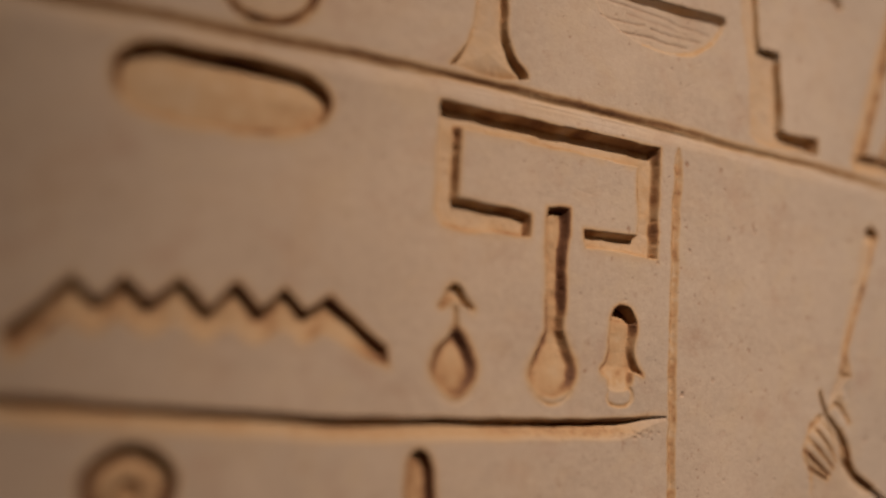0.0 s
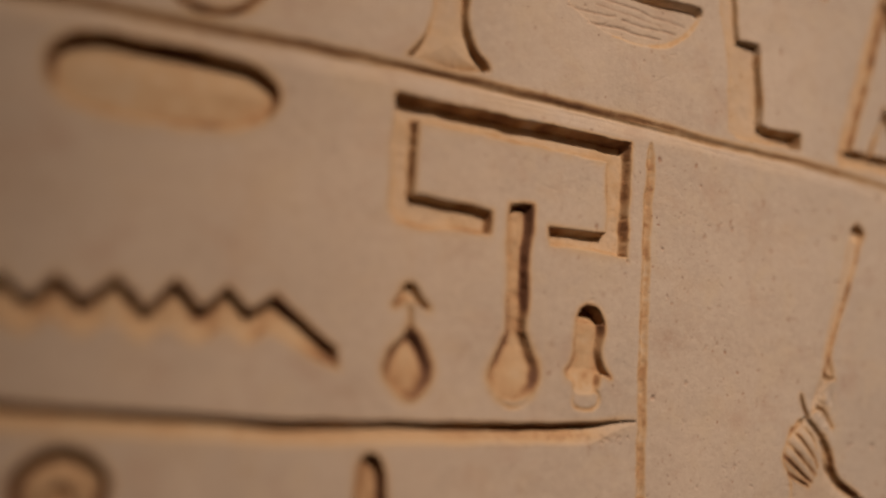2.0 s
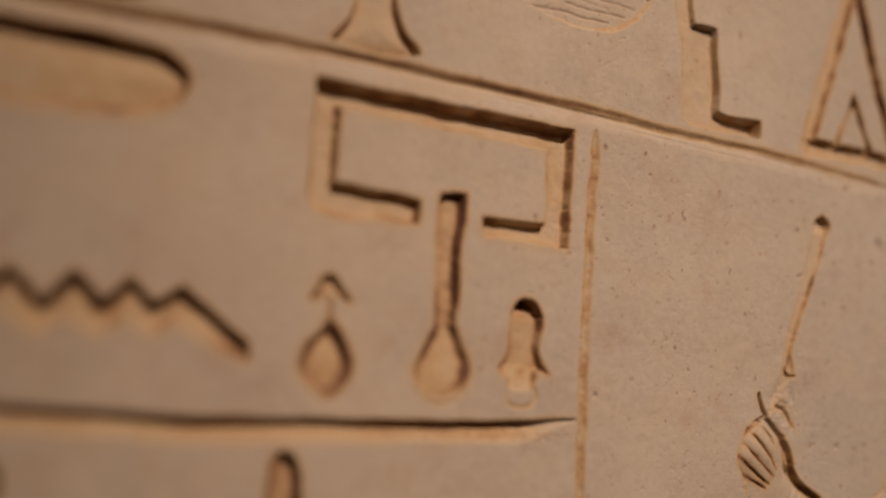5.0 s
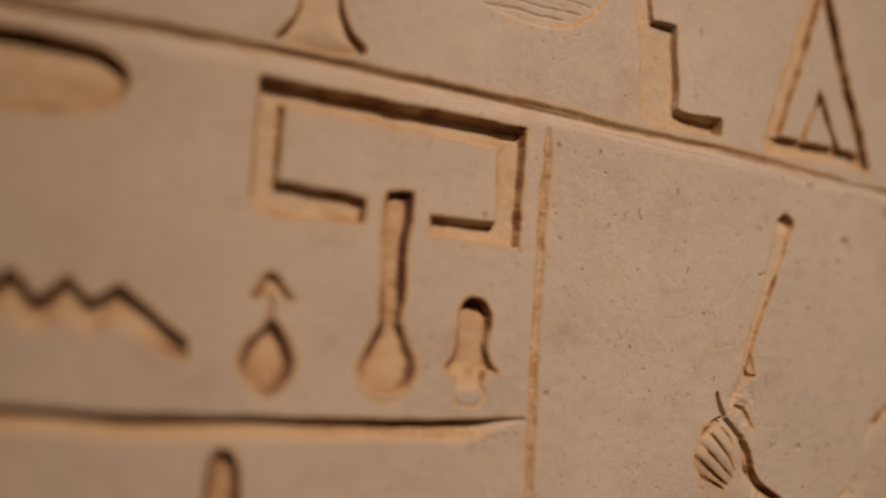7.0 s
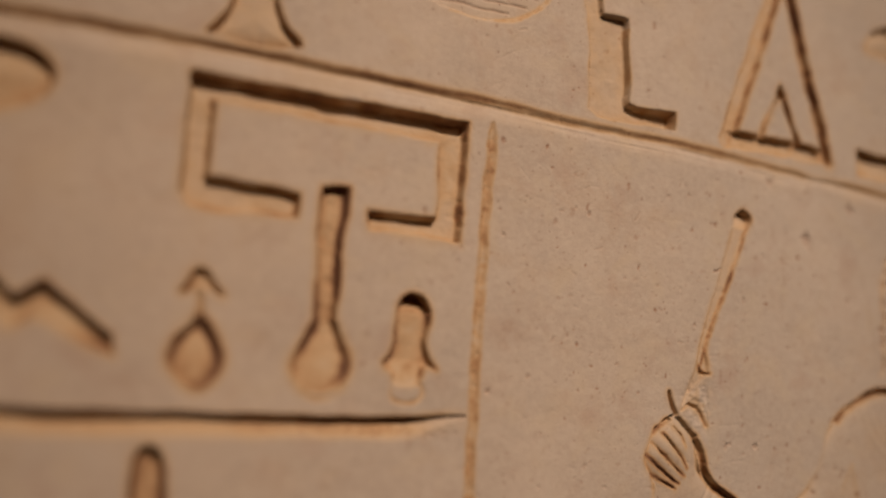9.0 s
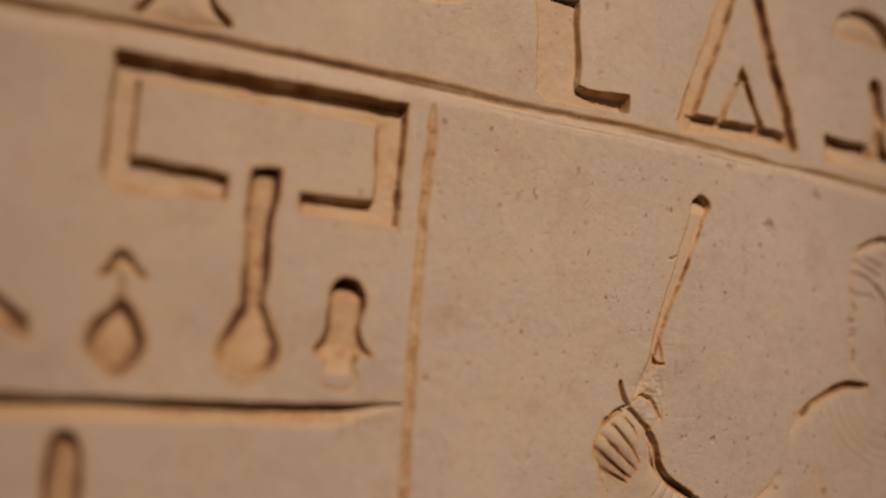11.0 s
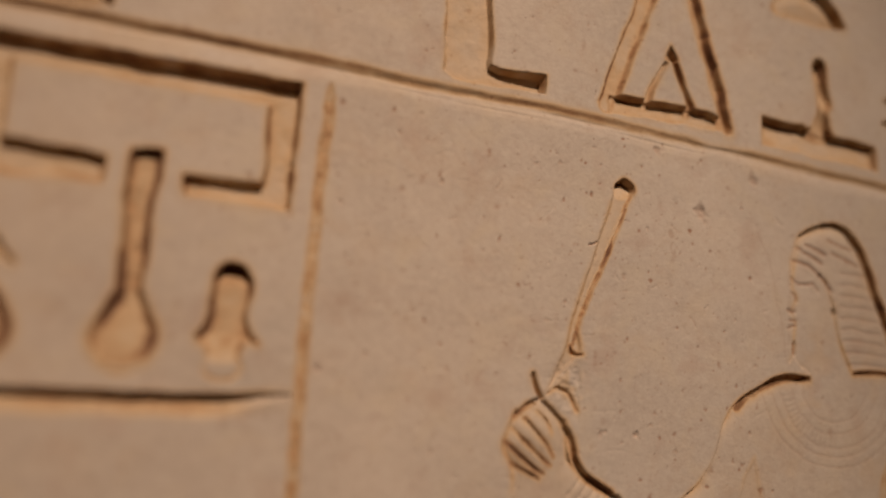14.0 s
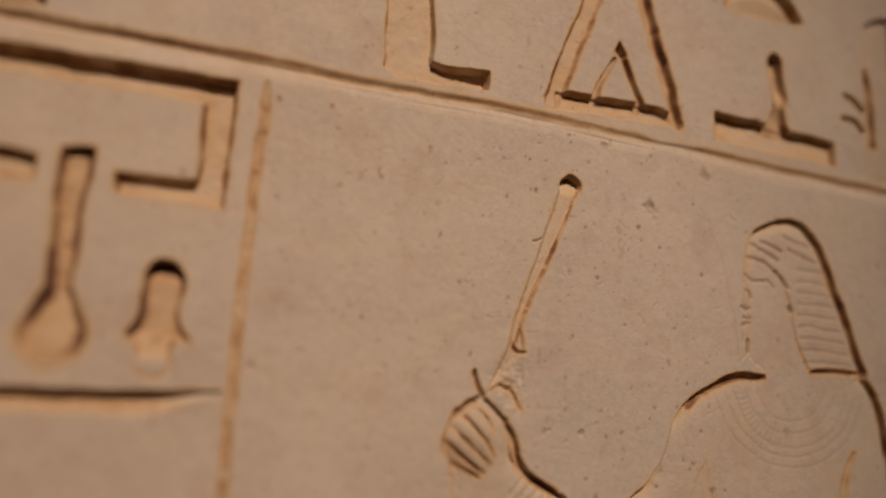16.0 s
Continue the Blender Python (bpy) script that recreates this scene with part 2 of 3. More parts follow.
        # brown band on the steep upper side: pigment and painted shade together
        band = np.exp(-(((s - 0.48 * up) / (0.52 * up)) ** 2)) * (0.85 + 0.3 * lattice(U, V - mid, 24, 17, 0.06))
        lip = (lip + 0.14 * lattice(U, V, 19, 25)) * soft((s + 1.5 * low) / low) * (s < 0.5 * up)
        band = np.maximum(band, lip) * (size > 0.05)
        np.maximum(OCHRE_SHADE, ochre_shade * band * np.clip(size, 0.3, 1.0) ** 1.5, out=OCHRE_SHADE)
        OWNER[((s < up + 0.7) & (s > -low * 0.8) & (size > 0.02))[:-1, :-1]] = self.number
        return self

    def scratch(self, points, depth, half=0.45, grime=0.0):
        points = [(*p, half) for p in points]
        w = window(points, 4)
        d = stroke(points, w)
        bite = depth * soft((half * 1.2 - d - half) / (half * 1.4) + 0.5)
        DEPTH[w] += bite
        FLECK[w] = np.maximum(FLECK[w], 0.75 * grime * soft((half * 0.35 - d) / (half * 0.9)))
        return self

    def claim(self, w, inside):
        part = OWNER[w][: inside.shape[0], : inside.shape[1]]
        part[inside[: part.shape[0], : part.shape[1]]] = self.number


# register lines
top_line = [(-300, 116), (-238, 117.2), (-190, 119.1), (-152, 120.7), (-110, 121.8), (-60, 122.2), (-14, 121.7), (40, 120.6), (94, 120.3), (120, 119.3), (146, 117.6), (174, 116.6), (203, 115.3), (233, 113.9), (265, 112.5), (330, 109.5)]
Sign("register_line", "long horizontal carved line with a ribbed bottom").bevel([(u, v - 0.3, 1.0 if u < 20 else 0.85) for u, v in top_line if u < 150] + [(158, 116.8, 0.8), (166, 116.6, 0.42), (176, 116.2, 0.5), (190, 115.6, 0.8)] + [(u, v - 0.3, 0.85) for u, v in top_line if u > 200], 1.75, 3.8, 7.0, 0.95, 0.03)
low_line = [(-300, 1.0), (-224, -0.6), (-194, -2.4), (-169, -2.8), (-141, -3.8), (-111, -3.4), (-77, -2.5), (-52, -2.0), (-25, -1.2)]
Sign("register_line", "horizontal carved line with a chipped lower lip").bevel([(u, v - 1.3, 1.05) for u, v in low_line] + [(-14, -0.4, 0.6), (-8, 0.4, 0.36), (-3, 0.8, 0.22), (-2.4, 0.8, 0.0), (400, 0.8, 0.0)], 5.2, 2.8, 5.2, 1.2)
Sign("column_line", "vertical carved line stained ochre").vee([(0.2, 114, 1.4), (0.2, 105, 2.6), (-0.4, 70, 2.6), (-0.3, 40, 2.6), (-0.1, 10, 2.6), (0.6, -20, 2.6), (1.2, -60, 2.6)], 1.2, ochre_shade=0.6)

# middle register
Sign("pool_sign", "long rounded sunk pool sign").shape(
    [(-223, 98), (-221.5, 105), (-214.5, 110.5), (-201, 112), (-184, 112.8), (-168, 112.8), (-159, 110), (-154, 104.5), (-154.4, 98.5), (-162, 91), (-178, 87), (-195, 86.5), (-212, 87.5), (-219.5, 91)],
    3.9, 5, wall=2.4, swell=7, floor=2.2, tilt=(0, 0.045), ochre_shade=1.3)
DISC = Sign("disc_sign", "sunk disc sign with a dot at its centre")
DISC.shape([(-203.5 + 12.8 * math.cos(a), -25 + 12.8 * math.sin(a)) for a in np.arange(24) * math.tau / 24], 6.2, wall=1.8, swell=4.5, floor=2.4, ochre_shade=2.1)
Sign("disc_centre", "small sunk dot", DISC).shape([(-203.5 + 3.9 * math.cos(a), -26 + 3.9 * math.sin(a)) for a in np.arange(12) * math.tau / 12], 5.6, wall=1.4, ochre_shade=1.5)
Sign("reed_sign", "upright rounded stroke sign").shape(
    [(-115.6, -24), (-115.6, -16.5), (-111.6, -12.6), (-107.2, -15.2), (-105.6, -24), (-104.4, -40), (-106, -50), (-111, -50), (-114, -40)], 4.0, 4, wall=1.5, swell=5, floor=2.6, ochre_shade=1.8, tilt=(0.02, 0.01))
crest = [(-241, 16), (-225.6, 34), (-218.2, 27), (-212, 34.5), (-204, 27.5), (-196.3, 36), (-186.8, 27), (-178.6, 36.6), (-170.8, 28.2), (-163.6, 36), (-155.8, 28.8), (-148.2, 34.6), (-126.8, 18.8)]
water = Sign("water_sign", "zigzag water ripple sign")
upper = [(u, v + 2.2) for u, v in crest]
ripple = upper + [(-125.5, 14.5), (-133, 17.5), (-144, 22.5), (-149.5, 25), (-156.5, 20.5), (-164, 25), (-171.5, 19.5), (-179.5, 24.5), (-186.8, 18.5), (-196, 25), (-204, 19.5), (-212, 25), (-218.5, 18.5), (-226, 24), (-238, 10)]
w = window(ripple, 4)
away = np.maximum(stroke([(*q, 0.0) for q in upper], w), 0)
water.cut(w, outline(ripple, w), 5.6 * np.exp(-((away / 5.2) ** 1.6)) + 0.12, wall=1.5, ochre_shade=2.0 * np.exp(-((away / 8.5) ** 2)) + 0.1)
bud = Sign("bud_sign", "small bud sign under a hooked leaf")
leaf = Sign("leaf_hook", "hooked leaf above the bud", bud)
leaf.groove([(-107.4, 37.5, 0.9), (-104.8, 39.7, 1.5), (-101.8, 43.1, 2.7), (-98.8, 40.1, 2.1), (-95, 37.5, 0.9)], 3.2, 3, wall=1.9, ochre_shade=1.0)
leaf.groove([(-101.6, 37.3, 0.8), (-100.9, 29.3, 1.3)], 1.6, wall=1.2, ochre_shade=0.7)
belly = rounded([(-101, 30.3), (-104.6, 26.1), (-108.4, 20.8), (-109.6, 15.3), (-107.4, 9.9), (-102.6, 6.5), (-97.4, 6.1), (-93, 10.7), (-92.4, 16.9), (-96, 24.3)], 5)
w = window(belly, 4)
bud.cut(w, outline(belly, w), 4.2 * np.clip((V[w] - 5) / 19, 0.06, 1.0), wall=3.2, swell=4.5, floor=1.9 * np.clip((V[w] - 4) / 16, 0.06, 1.0), ochre_shade=1.6)
bud.vee([(-108, 8.8, 0.5), (-104, 4.7, 0.9), (-98, 3.7, 1.0), (-92.5, 7.3, 0.6)], 0.35, ochre_shade=0.25)
mace = Sign("mace_sign", "tall shaft sign with a pear-shaped foot")
shaft = [(-64.8, 79.6), (-59.5, 80.2), (-54.2, 80), (-54.6, 70), (-55.6, 56), (-55.2, 39.3), (-55.6, 29.3), (-62.6, 29.3), (-63.6, 44.3), (-64.6, 65)]
pear = rounded([(-60.6, 36.3), (-58, 36.9), (-55.2, 32.3), (-51.6, 25.3), (-48.9, 18.8), (-50, 11.5), (-54.4, 7.9), (-60.4, 6.9), (-66.6, 9.5), (-69.6, 16.1), (-67.4, 22.9), (-63.6, 29.3)], 5)
w = window(shaft + pear, 4)
fading = np.clip(1 - (27 - V[w]) / 20, 0.12, 1.0)
grit = 1 + 0.10 * lattice(U[w], V[w], 2.0, 65, 1.6) * soft((V[w] - 30) / 8)
mace.cut(w, np.minimum(outline(shaft, w), outline(pear, w)), 3.7 * fading * grit, wall=1.8 + 1.6 * soft((34 - V[w]) / 8), swell=6, floor=2.5 * fading * grit, ochre_shade=1.6)
Sign("pear_ring", "shallow ring under the pear-shaped foot", mace).vee([(-66, 7.7, 0.5), (-63, 5.5, 0.9), (-58.8, 4.5, 1.1), (-54, 5.7, 1.0), (-50, 9.9, 0.7)], 0.32, ochre_shade=0.6)
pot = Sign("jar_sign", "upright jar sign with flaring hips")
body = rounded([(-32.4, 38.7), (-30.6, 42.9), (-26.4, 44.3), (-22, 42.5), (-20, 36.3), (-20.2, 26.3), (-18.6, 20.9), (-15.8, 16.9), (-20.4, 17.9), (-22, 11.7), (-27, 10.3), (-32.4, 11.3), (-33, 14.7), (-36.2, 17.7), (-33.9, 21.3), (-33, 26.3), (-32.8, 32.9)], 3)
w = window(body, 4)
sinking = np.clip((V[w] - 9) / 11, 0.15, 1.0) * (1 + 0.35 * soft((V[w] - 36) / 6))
pot.cut(w, outline(body, w), 3.4 * sinking, wall=1.7, swell=6, floor=2.3 * sinking, ochre_shade=1.6 * np.clip((V[w] - 8) / 12, 0.3, 1.0))
Sign("jar_mouth", "deep dark arch at the top of the jar", pot).shape([(-32, 38.1), (-31.6, 41.3), (-29.6, 43.7), (-26.4, 44.5), (-22.8, 43.3), (-20.8, 40.3), (-20.2, 37.5), (-26, 37.9)], 5.0, 2, wall=0.9, tilt=(0, 0.06), ochre_shade=1.3)
Sign("jar_foot", "shallow rounded foot", pot).vee([(-32.6, 10.4, 0.5), (-32.8, 6.6, 0.9), (-28.8, 4.4, 1.0), (-23.4, 4.8, 1.0), (-20.2, 7.6, 0.8), (-20.6, 10.6, 0.5)], 0.5, ochre_shade=0.75)
Sign("jar_curl", "small curled cut beside the foot", pot).vee([(-24, 10.9, 0.5), (-22, 11.5, 0.9), (-20.6, 8.9, 1.0), (-22, 5.9, 0.6)], 0.6, ochre_shade=0.8)
house = Sign("house_sign", "sunk house plan sign with an open doorway")
house.shape([(-113.4, 112.9), (-60, 112.7), (-9.8, 113.0), (-10.2, 65.5), (-28, 66), (-46.5, 66.2), (-47.2, 73.4), (-20.6, 73.8), (-21.2, 103), (-60, 103.6), (-104, 104), (-103.6, 77), (-72.4, 76), (-72, 66.6), (-100, 65.6), (-109.5, 66.6), (-112.6, 71)], 3.7, wall=1.7, ochre_shade=0.95)
house.groove([(-111, 110.4, 2.6), (-60, 110.2, 2.6), (-12.6, 110.4, 2.6)], 5.2, wall=1.1, ochre_shade=0.5)

# upper register
bowl = Sign("bowl_sign", "rounded base of a sunk bowl sign")
bowl.shape([(-194, 136), (-191, 128), (-184, 125.2), (-176, 125.6), (-167, 129.8), (-161.5, 138), (-163, 146), (-178, 150), (-191, 145)], 1.0, 4, wall=1.2, ochre_shade=0.5)
bowl.groove([(-193.5, 142, 1.3), (-192.5, 134, 1.4), (-188, 128.2, 1.6), (-180, 126.2, 1.6), (-171, 128.6, 1.5), (-164.5, 134.5, 1.4), (-162.2, 142, 1.3)], 3.4, 4, wall=1.4, ochre_shade=1.2)
Sign("flask_sign", "flask sign with a wide flaring foot").shape(
    rounded([(-99.5, 180), (-100.6, 158), (-102.4, 142), (-105.5, 134), (-111, 127.8)], 4, False) + rounded([(-96, 126.4), (-77, 128.4), (-83.5, 137), (-87.6, 147), (-88, 160), (-88.5, 180)], 4, False),
    3.9, wall=1.2, swell=5, floor=1.6, ochre_shade=0.8)
basket = Sign("basket_sign", "half-round basket sign with woven bands")
basket.shape(rounded([(-50, 176.5), (-45, 166.5), (-29, 158.6), (-12, 156.2), (2, 157.4), (16.5, 164.8), (26.5, 181)], 4, False) + [(0, 180.5), (-25, 178.6)], 0.9, wall=1.0, ochre_shade=0.15)
Sign("basket_rim", "deep straight rim", basket).groove([(-47, 175.8, 1.5), (-15, 177.2, 1.9), (24, 179, 2.2)], 4.0, wall=0.9, ochre_shade=0.3)
for line, deep in ((((-42, 172.4), (-10, 171.6), (16, 169.8)), 0.34), (((-44, 164.4), (-25, 165), (-20.5, 165.8)), 0.3), (((-16.8, 165), (-3.6, 164.9), (11.4, 165.2)), 0.42), (((-34.4, 160), (-16, 161.1), (3.4, 160.8)), 0.5), (((-30, 168.6), (-12, 168.4), (4, 167.6)), 0.14)):
    basket.scratch(line, deep, 0.42, 0.5)
basket.vee([(26, 179, 0.6), (22, 172.4, 1.3), (15.4, 164.6, 1.5), (5.6, 158.6, 1.4), (-8, 156.2, 1.1), (-22, 156.6, 0.7)], 0.55, ochre_shade=0.5)
throne = Sign("seat_sign", "stepped seat sign with a low back")
throne.shape([(40.5, 215), (42.5, 205), (45, 190), (47.5, 171.5), (59.6, 172.3), (61.5, 150), (62.6, 134.6), (67, 133.6), (86.8, 134.6), (86, 127.2), (66, 126.6), (47, 126.2), (42.5, 129), (42.0, 158), (36, 186), (34, 215)], 3.3, wall=0.9, tilt=(0.022, 0.0), least=0.3, ochre_shade=0.7)
tri = Sign("triangle_sign", "tall sunk triangle sign")
tri.groove([(115, 128.4, 4.0), (121.6, 149.4, 4.4), (132.1, 180.4, 4.2), (140.6, 206.4, 3.6), (146.6, 221.4, 3.0)], 2.4, wall=1.5, ochre_shade=0.95)
tri.groove([(174.4, 127, 2.8), (165.6, 152.4, 3.0), (155.6, 182.4, 3.1), (146.6, 212.4, 3.0), (143.6, 223.4, 2.8)], 3.4, wall=1.9, ochre_shade=1.3)
tri.shape([(116.6, 133.4), (165.6, 133), (174.6, 130.4), (173.6, 125.6), (116.6, 125.2)], 3.1, wall=0.9, tilt=(0, 0.02), ochre_shade=0.85)
tri.vee([(110.5, 128, 0.4), (113.8, 138.4, 0.7), (117.2, 149.4, 0.6), (121, 161.4, 0.4)], 0.6, ochre_shade=1.5)
small = Sign("inner_triangle", "small triangle inside the tall one", tri)
small.groove([(142.4, 152, 1.1), (136, 139, 1.3), (134, 130.4, 2.0)], 2.3, wall=1.2, ochre_shade=0.7)
small.groove([(145.2, 155.4, 1.6), (148.5, 148.8, 1.7), (152.4, 140.4, 1.5), (155.2, 133.4, 1.9), (154.6, 130.4, 1.9)], 2.7, wall=1.1, ochre_shade=1.0)
small.shape([(143.8, 160), (141.2, 153.2), (144.6, 152.6), (148.6, 154)], 3.2, wall=1.0, ochre_shade=1.0)
tee = Sign("pestle_sign", "flat base sign with a short post")
tee.shape([(192.4, 136.3), (218.6, 135.3), (231.6, 133.7), (257.5, 131.8), (258.3, 121), (193.2, 123.5)], 3.3, wall=0.9, tilt=(0.0, 0.05), ochre_shade=0.9)
post = Sign("post", "short knobbed post", tee)
pestle = rounded([(218.7, 131.9), (221.9, 138.8), (223.6, 146.7), (222, 156.5), (220.4, 164.4), (221.5, 168.7), (225.2, 169.7), (228.5, 166.4), (229.7, 156.5), (231.8, 149.2), (229.6, 144.7), (231.1, 136.8), (232.6, 130.9)], 3)
w = window(pestle, 4)
post.cut(w, outline(pestle, w), (3.6 - 2.2 * np.exp(-(((V[w] - 146) / 4.5) ** 2)) + 1.2 * soft((V[w] - 160) / 8)), wall=1.3, ochre_shade=1.2)
Sign("bread_sign", "domed bread loaf sign").shape([(198.7, 188), (200.5, 196.3), (207.4, 201.6), (216.2, 204), (227.1, 202.5), (235.2, 195.7), (239.3, 187.4), (220.5, 186.9)], 3.4, 4, wall=1.0, swell=6, floor=1.2, tilt=(0.03, 0.02), ochre_shade=0.9)
reed = Sign("feather_sign", "narrow upright sign with two curved marks")
reed.shape([(276.7, 119), (276.4, 148.6), (274.6, 178), (276.2, 192.7), (282, 198.5), (290.3, 200.9), (293.4, 197.5), (295.4, 158.3), (295.5, 118.9)], 2.4, 3, wall=1.0, swell=7, floor=1.0, ochre_shade=0.3)
reed.groove([(279.2, 172.1, 1.2), (281.1, 153.5, 1.8), (282.6, 134.8, 1.5)], 3.0, ochre_shade=1.1)
Sign("curved_mark", "", reed).groove([(263.8, 156.9, 0.9), (270.3, 155.1, 1.4), (275.9, 149.5, 1.4)], 2.2, 3)
Sign("curved_mark", "", reed).groove([(263.1, 145.6, 0.9), (270, 144.6, 1.4), (276.2, 138.2, 1.4)], 2.2, 3)
Sign("small_mark", "two short carved dashes").groove([(88, 209.5, 1.4), (96, 211, 1.4), (101.5, 207.5, 1.8)], 2.2, 3)

# the standing figure and the staff before it
staff = Sign("staff_carving", "long carved staff with a knobbed top")
staff.shape(rounded([(119.1, 89.7), (119.6, 93.7), (123.6, 96.9), (128.4, 94.7), (129.1, 91.7), (125.8, 84.7), (121.5, 74.7), (116.4, 60.7), (111.2, 48.7), (107, 33.7), (108.6, 24.7), (102.3, 17.7), (93.5, 7.7), (97.7, 16.7), (101.1, 27.7), (106.8, 48.7), (114.7, 74.2)], 4), 1.15, wall=1.4, swell=4, floor=0.8, ochre_shade=0.5)
staff.vee([(125.4, 83.7, 0.8), (121.6, 73.7, 1.0), (116.6, 60.7, 1.2), (111.4, 48.7, 1.3), (106.6, 33.7, 1.1), (104.4, 25.7, 1.0)], 1.7, ochre_shade=1.0)
staff.vee([(118.5, 87.7, 0.5), (114.9, 74.2, 0.7), (107.4, 48.7, 0.8), (101.7, 28.7, 0.8), (98.7, 18.7, 0.6)], 0.45, ochre_shade=0.45)
knob = Sign("staff_knob", "hollowed knob end of the staff", staff)
knob.shape([(119.5, 89.7), (119.7, 93.7), (123.6, 97.1), (128.4, 95.1), (129.1, 91.7), (126.7, 89.1), (123.1, 87.7)], 2.9, 4, wall=1.1, tilt=(0.0, 0.16), least=0.02, ochre_shade=0.8)
staff.vee([(127.9, 90.7, 0.7), (126.1, 86.7, 1.0), (124.2, 82.7, 0.7)], 1.1, ochre_shade=0.9)
staff.groove([(103.3, 26.3, 0.5), (104.8, 23.5, 1.0), (108.6, 23.3, 0.6)], 2.6, 3, wall=1.1, ochre_shade=1.2)
staff.scratch([(108.9, 67.5), (110.8, 67.9), (112.8, 69.1)], 0.8, 0.3, 1.0)
figure = Sign("carved_figure", "low-relief standing figure with striped wig and broad collar")
figure.shape(rounded([(91.4, 5.4), (101.3, -1.6), (104.2, -9.1), (105.7, -17.1), (111.8, -23), (118.9, -27.2), (127.4, -30.6), (152.7, -45.6), (152.9, -59.9), (85.4, -59.6), (82.4, -35.6), (83.2, -24.6), (79.9, -18.6), (77.4, -12.3), (80.1, -3.1), (86, 3.4)], 4), 3.5, wall=1.0, swell=3.0, floor=0.25, tilt=(0.012, 0.0), least=0.35, ochre_shade=0.35)
torso = rounded([(140.6, -45.6), (156, -30.5), (164.7, -23.2), (171.3, -12.1), (174.2, -0.9), (180.7, 8.2), (191.2, 15.6), (205, 21.1), (221, 22.3), (231, 25.8), (242, 25.8), (266, 26.1), (273.7, 23.1), (279, 17.2), (282.8, 8.2), (285.9, -6), (290.6, -31.3), (292.4, -59.8), (140.7, -59.9)], 4)
head = rounded([(224.3, 7.2), (221, 20.3), (215.9, 25.8), (210.4, 30.3), (209.4, 38.7), (207.7, 42.4), (209.5, 46.4), (207.2, 50.4), (209.7, 57.4), (208.2, 61.4), (209, 69.4), (210.8, 78.9), (213.7, 84.6), (218.8, 87.7), (225.5, 90.9), (233.2, 91.9), (240.9, 89.9), (247.2, 84.6), (251.4, 78.3), (255.8, 68.5), (261.3, 56.2), (266, 45.3), (270.7, 32.7), (273.1, 24.3), (264.5, 9.2), (242.6, -0.9)], 4)
w = window(torso + head, 4)
d = np.minimum(outline(torso, w), outline(head, w))
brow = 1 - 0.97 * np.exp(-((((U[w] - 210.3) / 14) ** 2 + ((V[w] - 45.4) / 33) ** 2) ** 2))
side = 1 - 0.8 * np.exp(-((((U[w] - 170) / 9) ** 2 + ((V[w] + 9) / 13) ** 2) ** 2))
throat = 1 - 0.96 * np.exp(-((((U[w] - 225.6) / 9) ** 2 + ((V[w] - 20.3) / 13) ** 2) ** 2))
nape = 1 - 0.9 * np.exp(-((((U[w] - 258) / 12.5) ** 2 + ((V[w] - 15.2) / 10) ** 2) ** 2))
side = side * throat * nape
# brown along the outline: pigment deepened to paint the shade of the cut
figure.cut(w, d, 3.7 * brow * side, wall=1.0, swell=3.4, floor=0.3, ochre_shade=brow * side * (0.15 + np.exp(-((np.maximum(-d, 0) / 3) ** 2))))
chest = soft(1 - np.hypot((U - 233) / 42, (V + 12) / 36)) + 0.7 * soft(1 - np.hypot((U - 270) / 14, (V + 30) / 40)) + 0.6 * soft(1 - np.hypot((U - 194) / 12, (V + 32) / 36))
cheek = soft(1 - np.hypot((U - 220.3) / 13, (V - 46) / 22))
DEPTH -= np.where(DEPTH > 0.2, 0.3 * chest + 0.3 * cheek, 0)
figure.groove([(228.9, 65.4, 0.5), (233, 51.4, 0.8), (236, 39.3, 0.7), (242, 25.8, 0.7)], 1.1, 4, wall=0.8, ochre_shade=0.5)
figure.groove([(243.6, 24.9, 0.8), (254, 25.5, 1.0), (270.1, 25.7, 1.3)], 2.4, wall=0.9, ochre_shade=1.1)
for k in range(9):
    v = 69.8 - 5.1 * k
    figure.scratch([(237.1 + max(0, 52 - v) * 0.14, v - 0.2), (244.1, v + 0.2), (251 + (71 - v) * 0.36, v - 0.5)], 0.30, 0.8, 0.35)
    figure.scratch([(239.1 + max(0, 52 - v) * 0.14, v - 2.6), (245.1, v - 2.3), (251.6 + (71 - v) * 0.36, v - 3.0)], 0.10, 0.4, 0.15)
# bands of hair over the brow
for a, b, c, deep in (((213.6, 78.3), (219.6, 76), (226.4, 72.8), 0.55), ((218.1, 80.8), (224, 78.6), (228.5, 76.9), 0.6), ((211.5, 72.5), (218.7, 71.6), (225.6, 67.3), 0.6), ((225.6, 67.3), (229.1, 64.8), (232, 61), 0.9), ((231.8, 78.3), (239.8, 75.9), (246.9, 73.9), 0.35), ((229.7, 84.3), (237.7, 81.7), (243.7, 80.7), 0.25)):
    figure.scratch([a, b, c], deep, 0.7, 0.9)
for a, b, c, deep in (((209.3, 65), (213.8, 62.4), (218.1, 62.8), 0.5), ((218.1, 62.8), (221.5, 63.4), (224.8, 60.4), 0.35), ((209.8, 58), (211.7, 56.8), (212.1, 54.6), 0.45), ((207.6, 50.4), (210, 49.4), (211.4, 49.8), 0.6), ((208.1, 46), (210.5, 45.8), (211.9, 45.4), 0.4), ((207.3, 42.4), (209.9, 43.4), (211.9, 43.6), 0.45)):
    figure.scratch([a, b, c], deep, 0.6, 0.8)
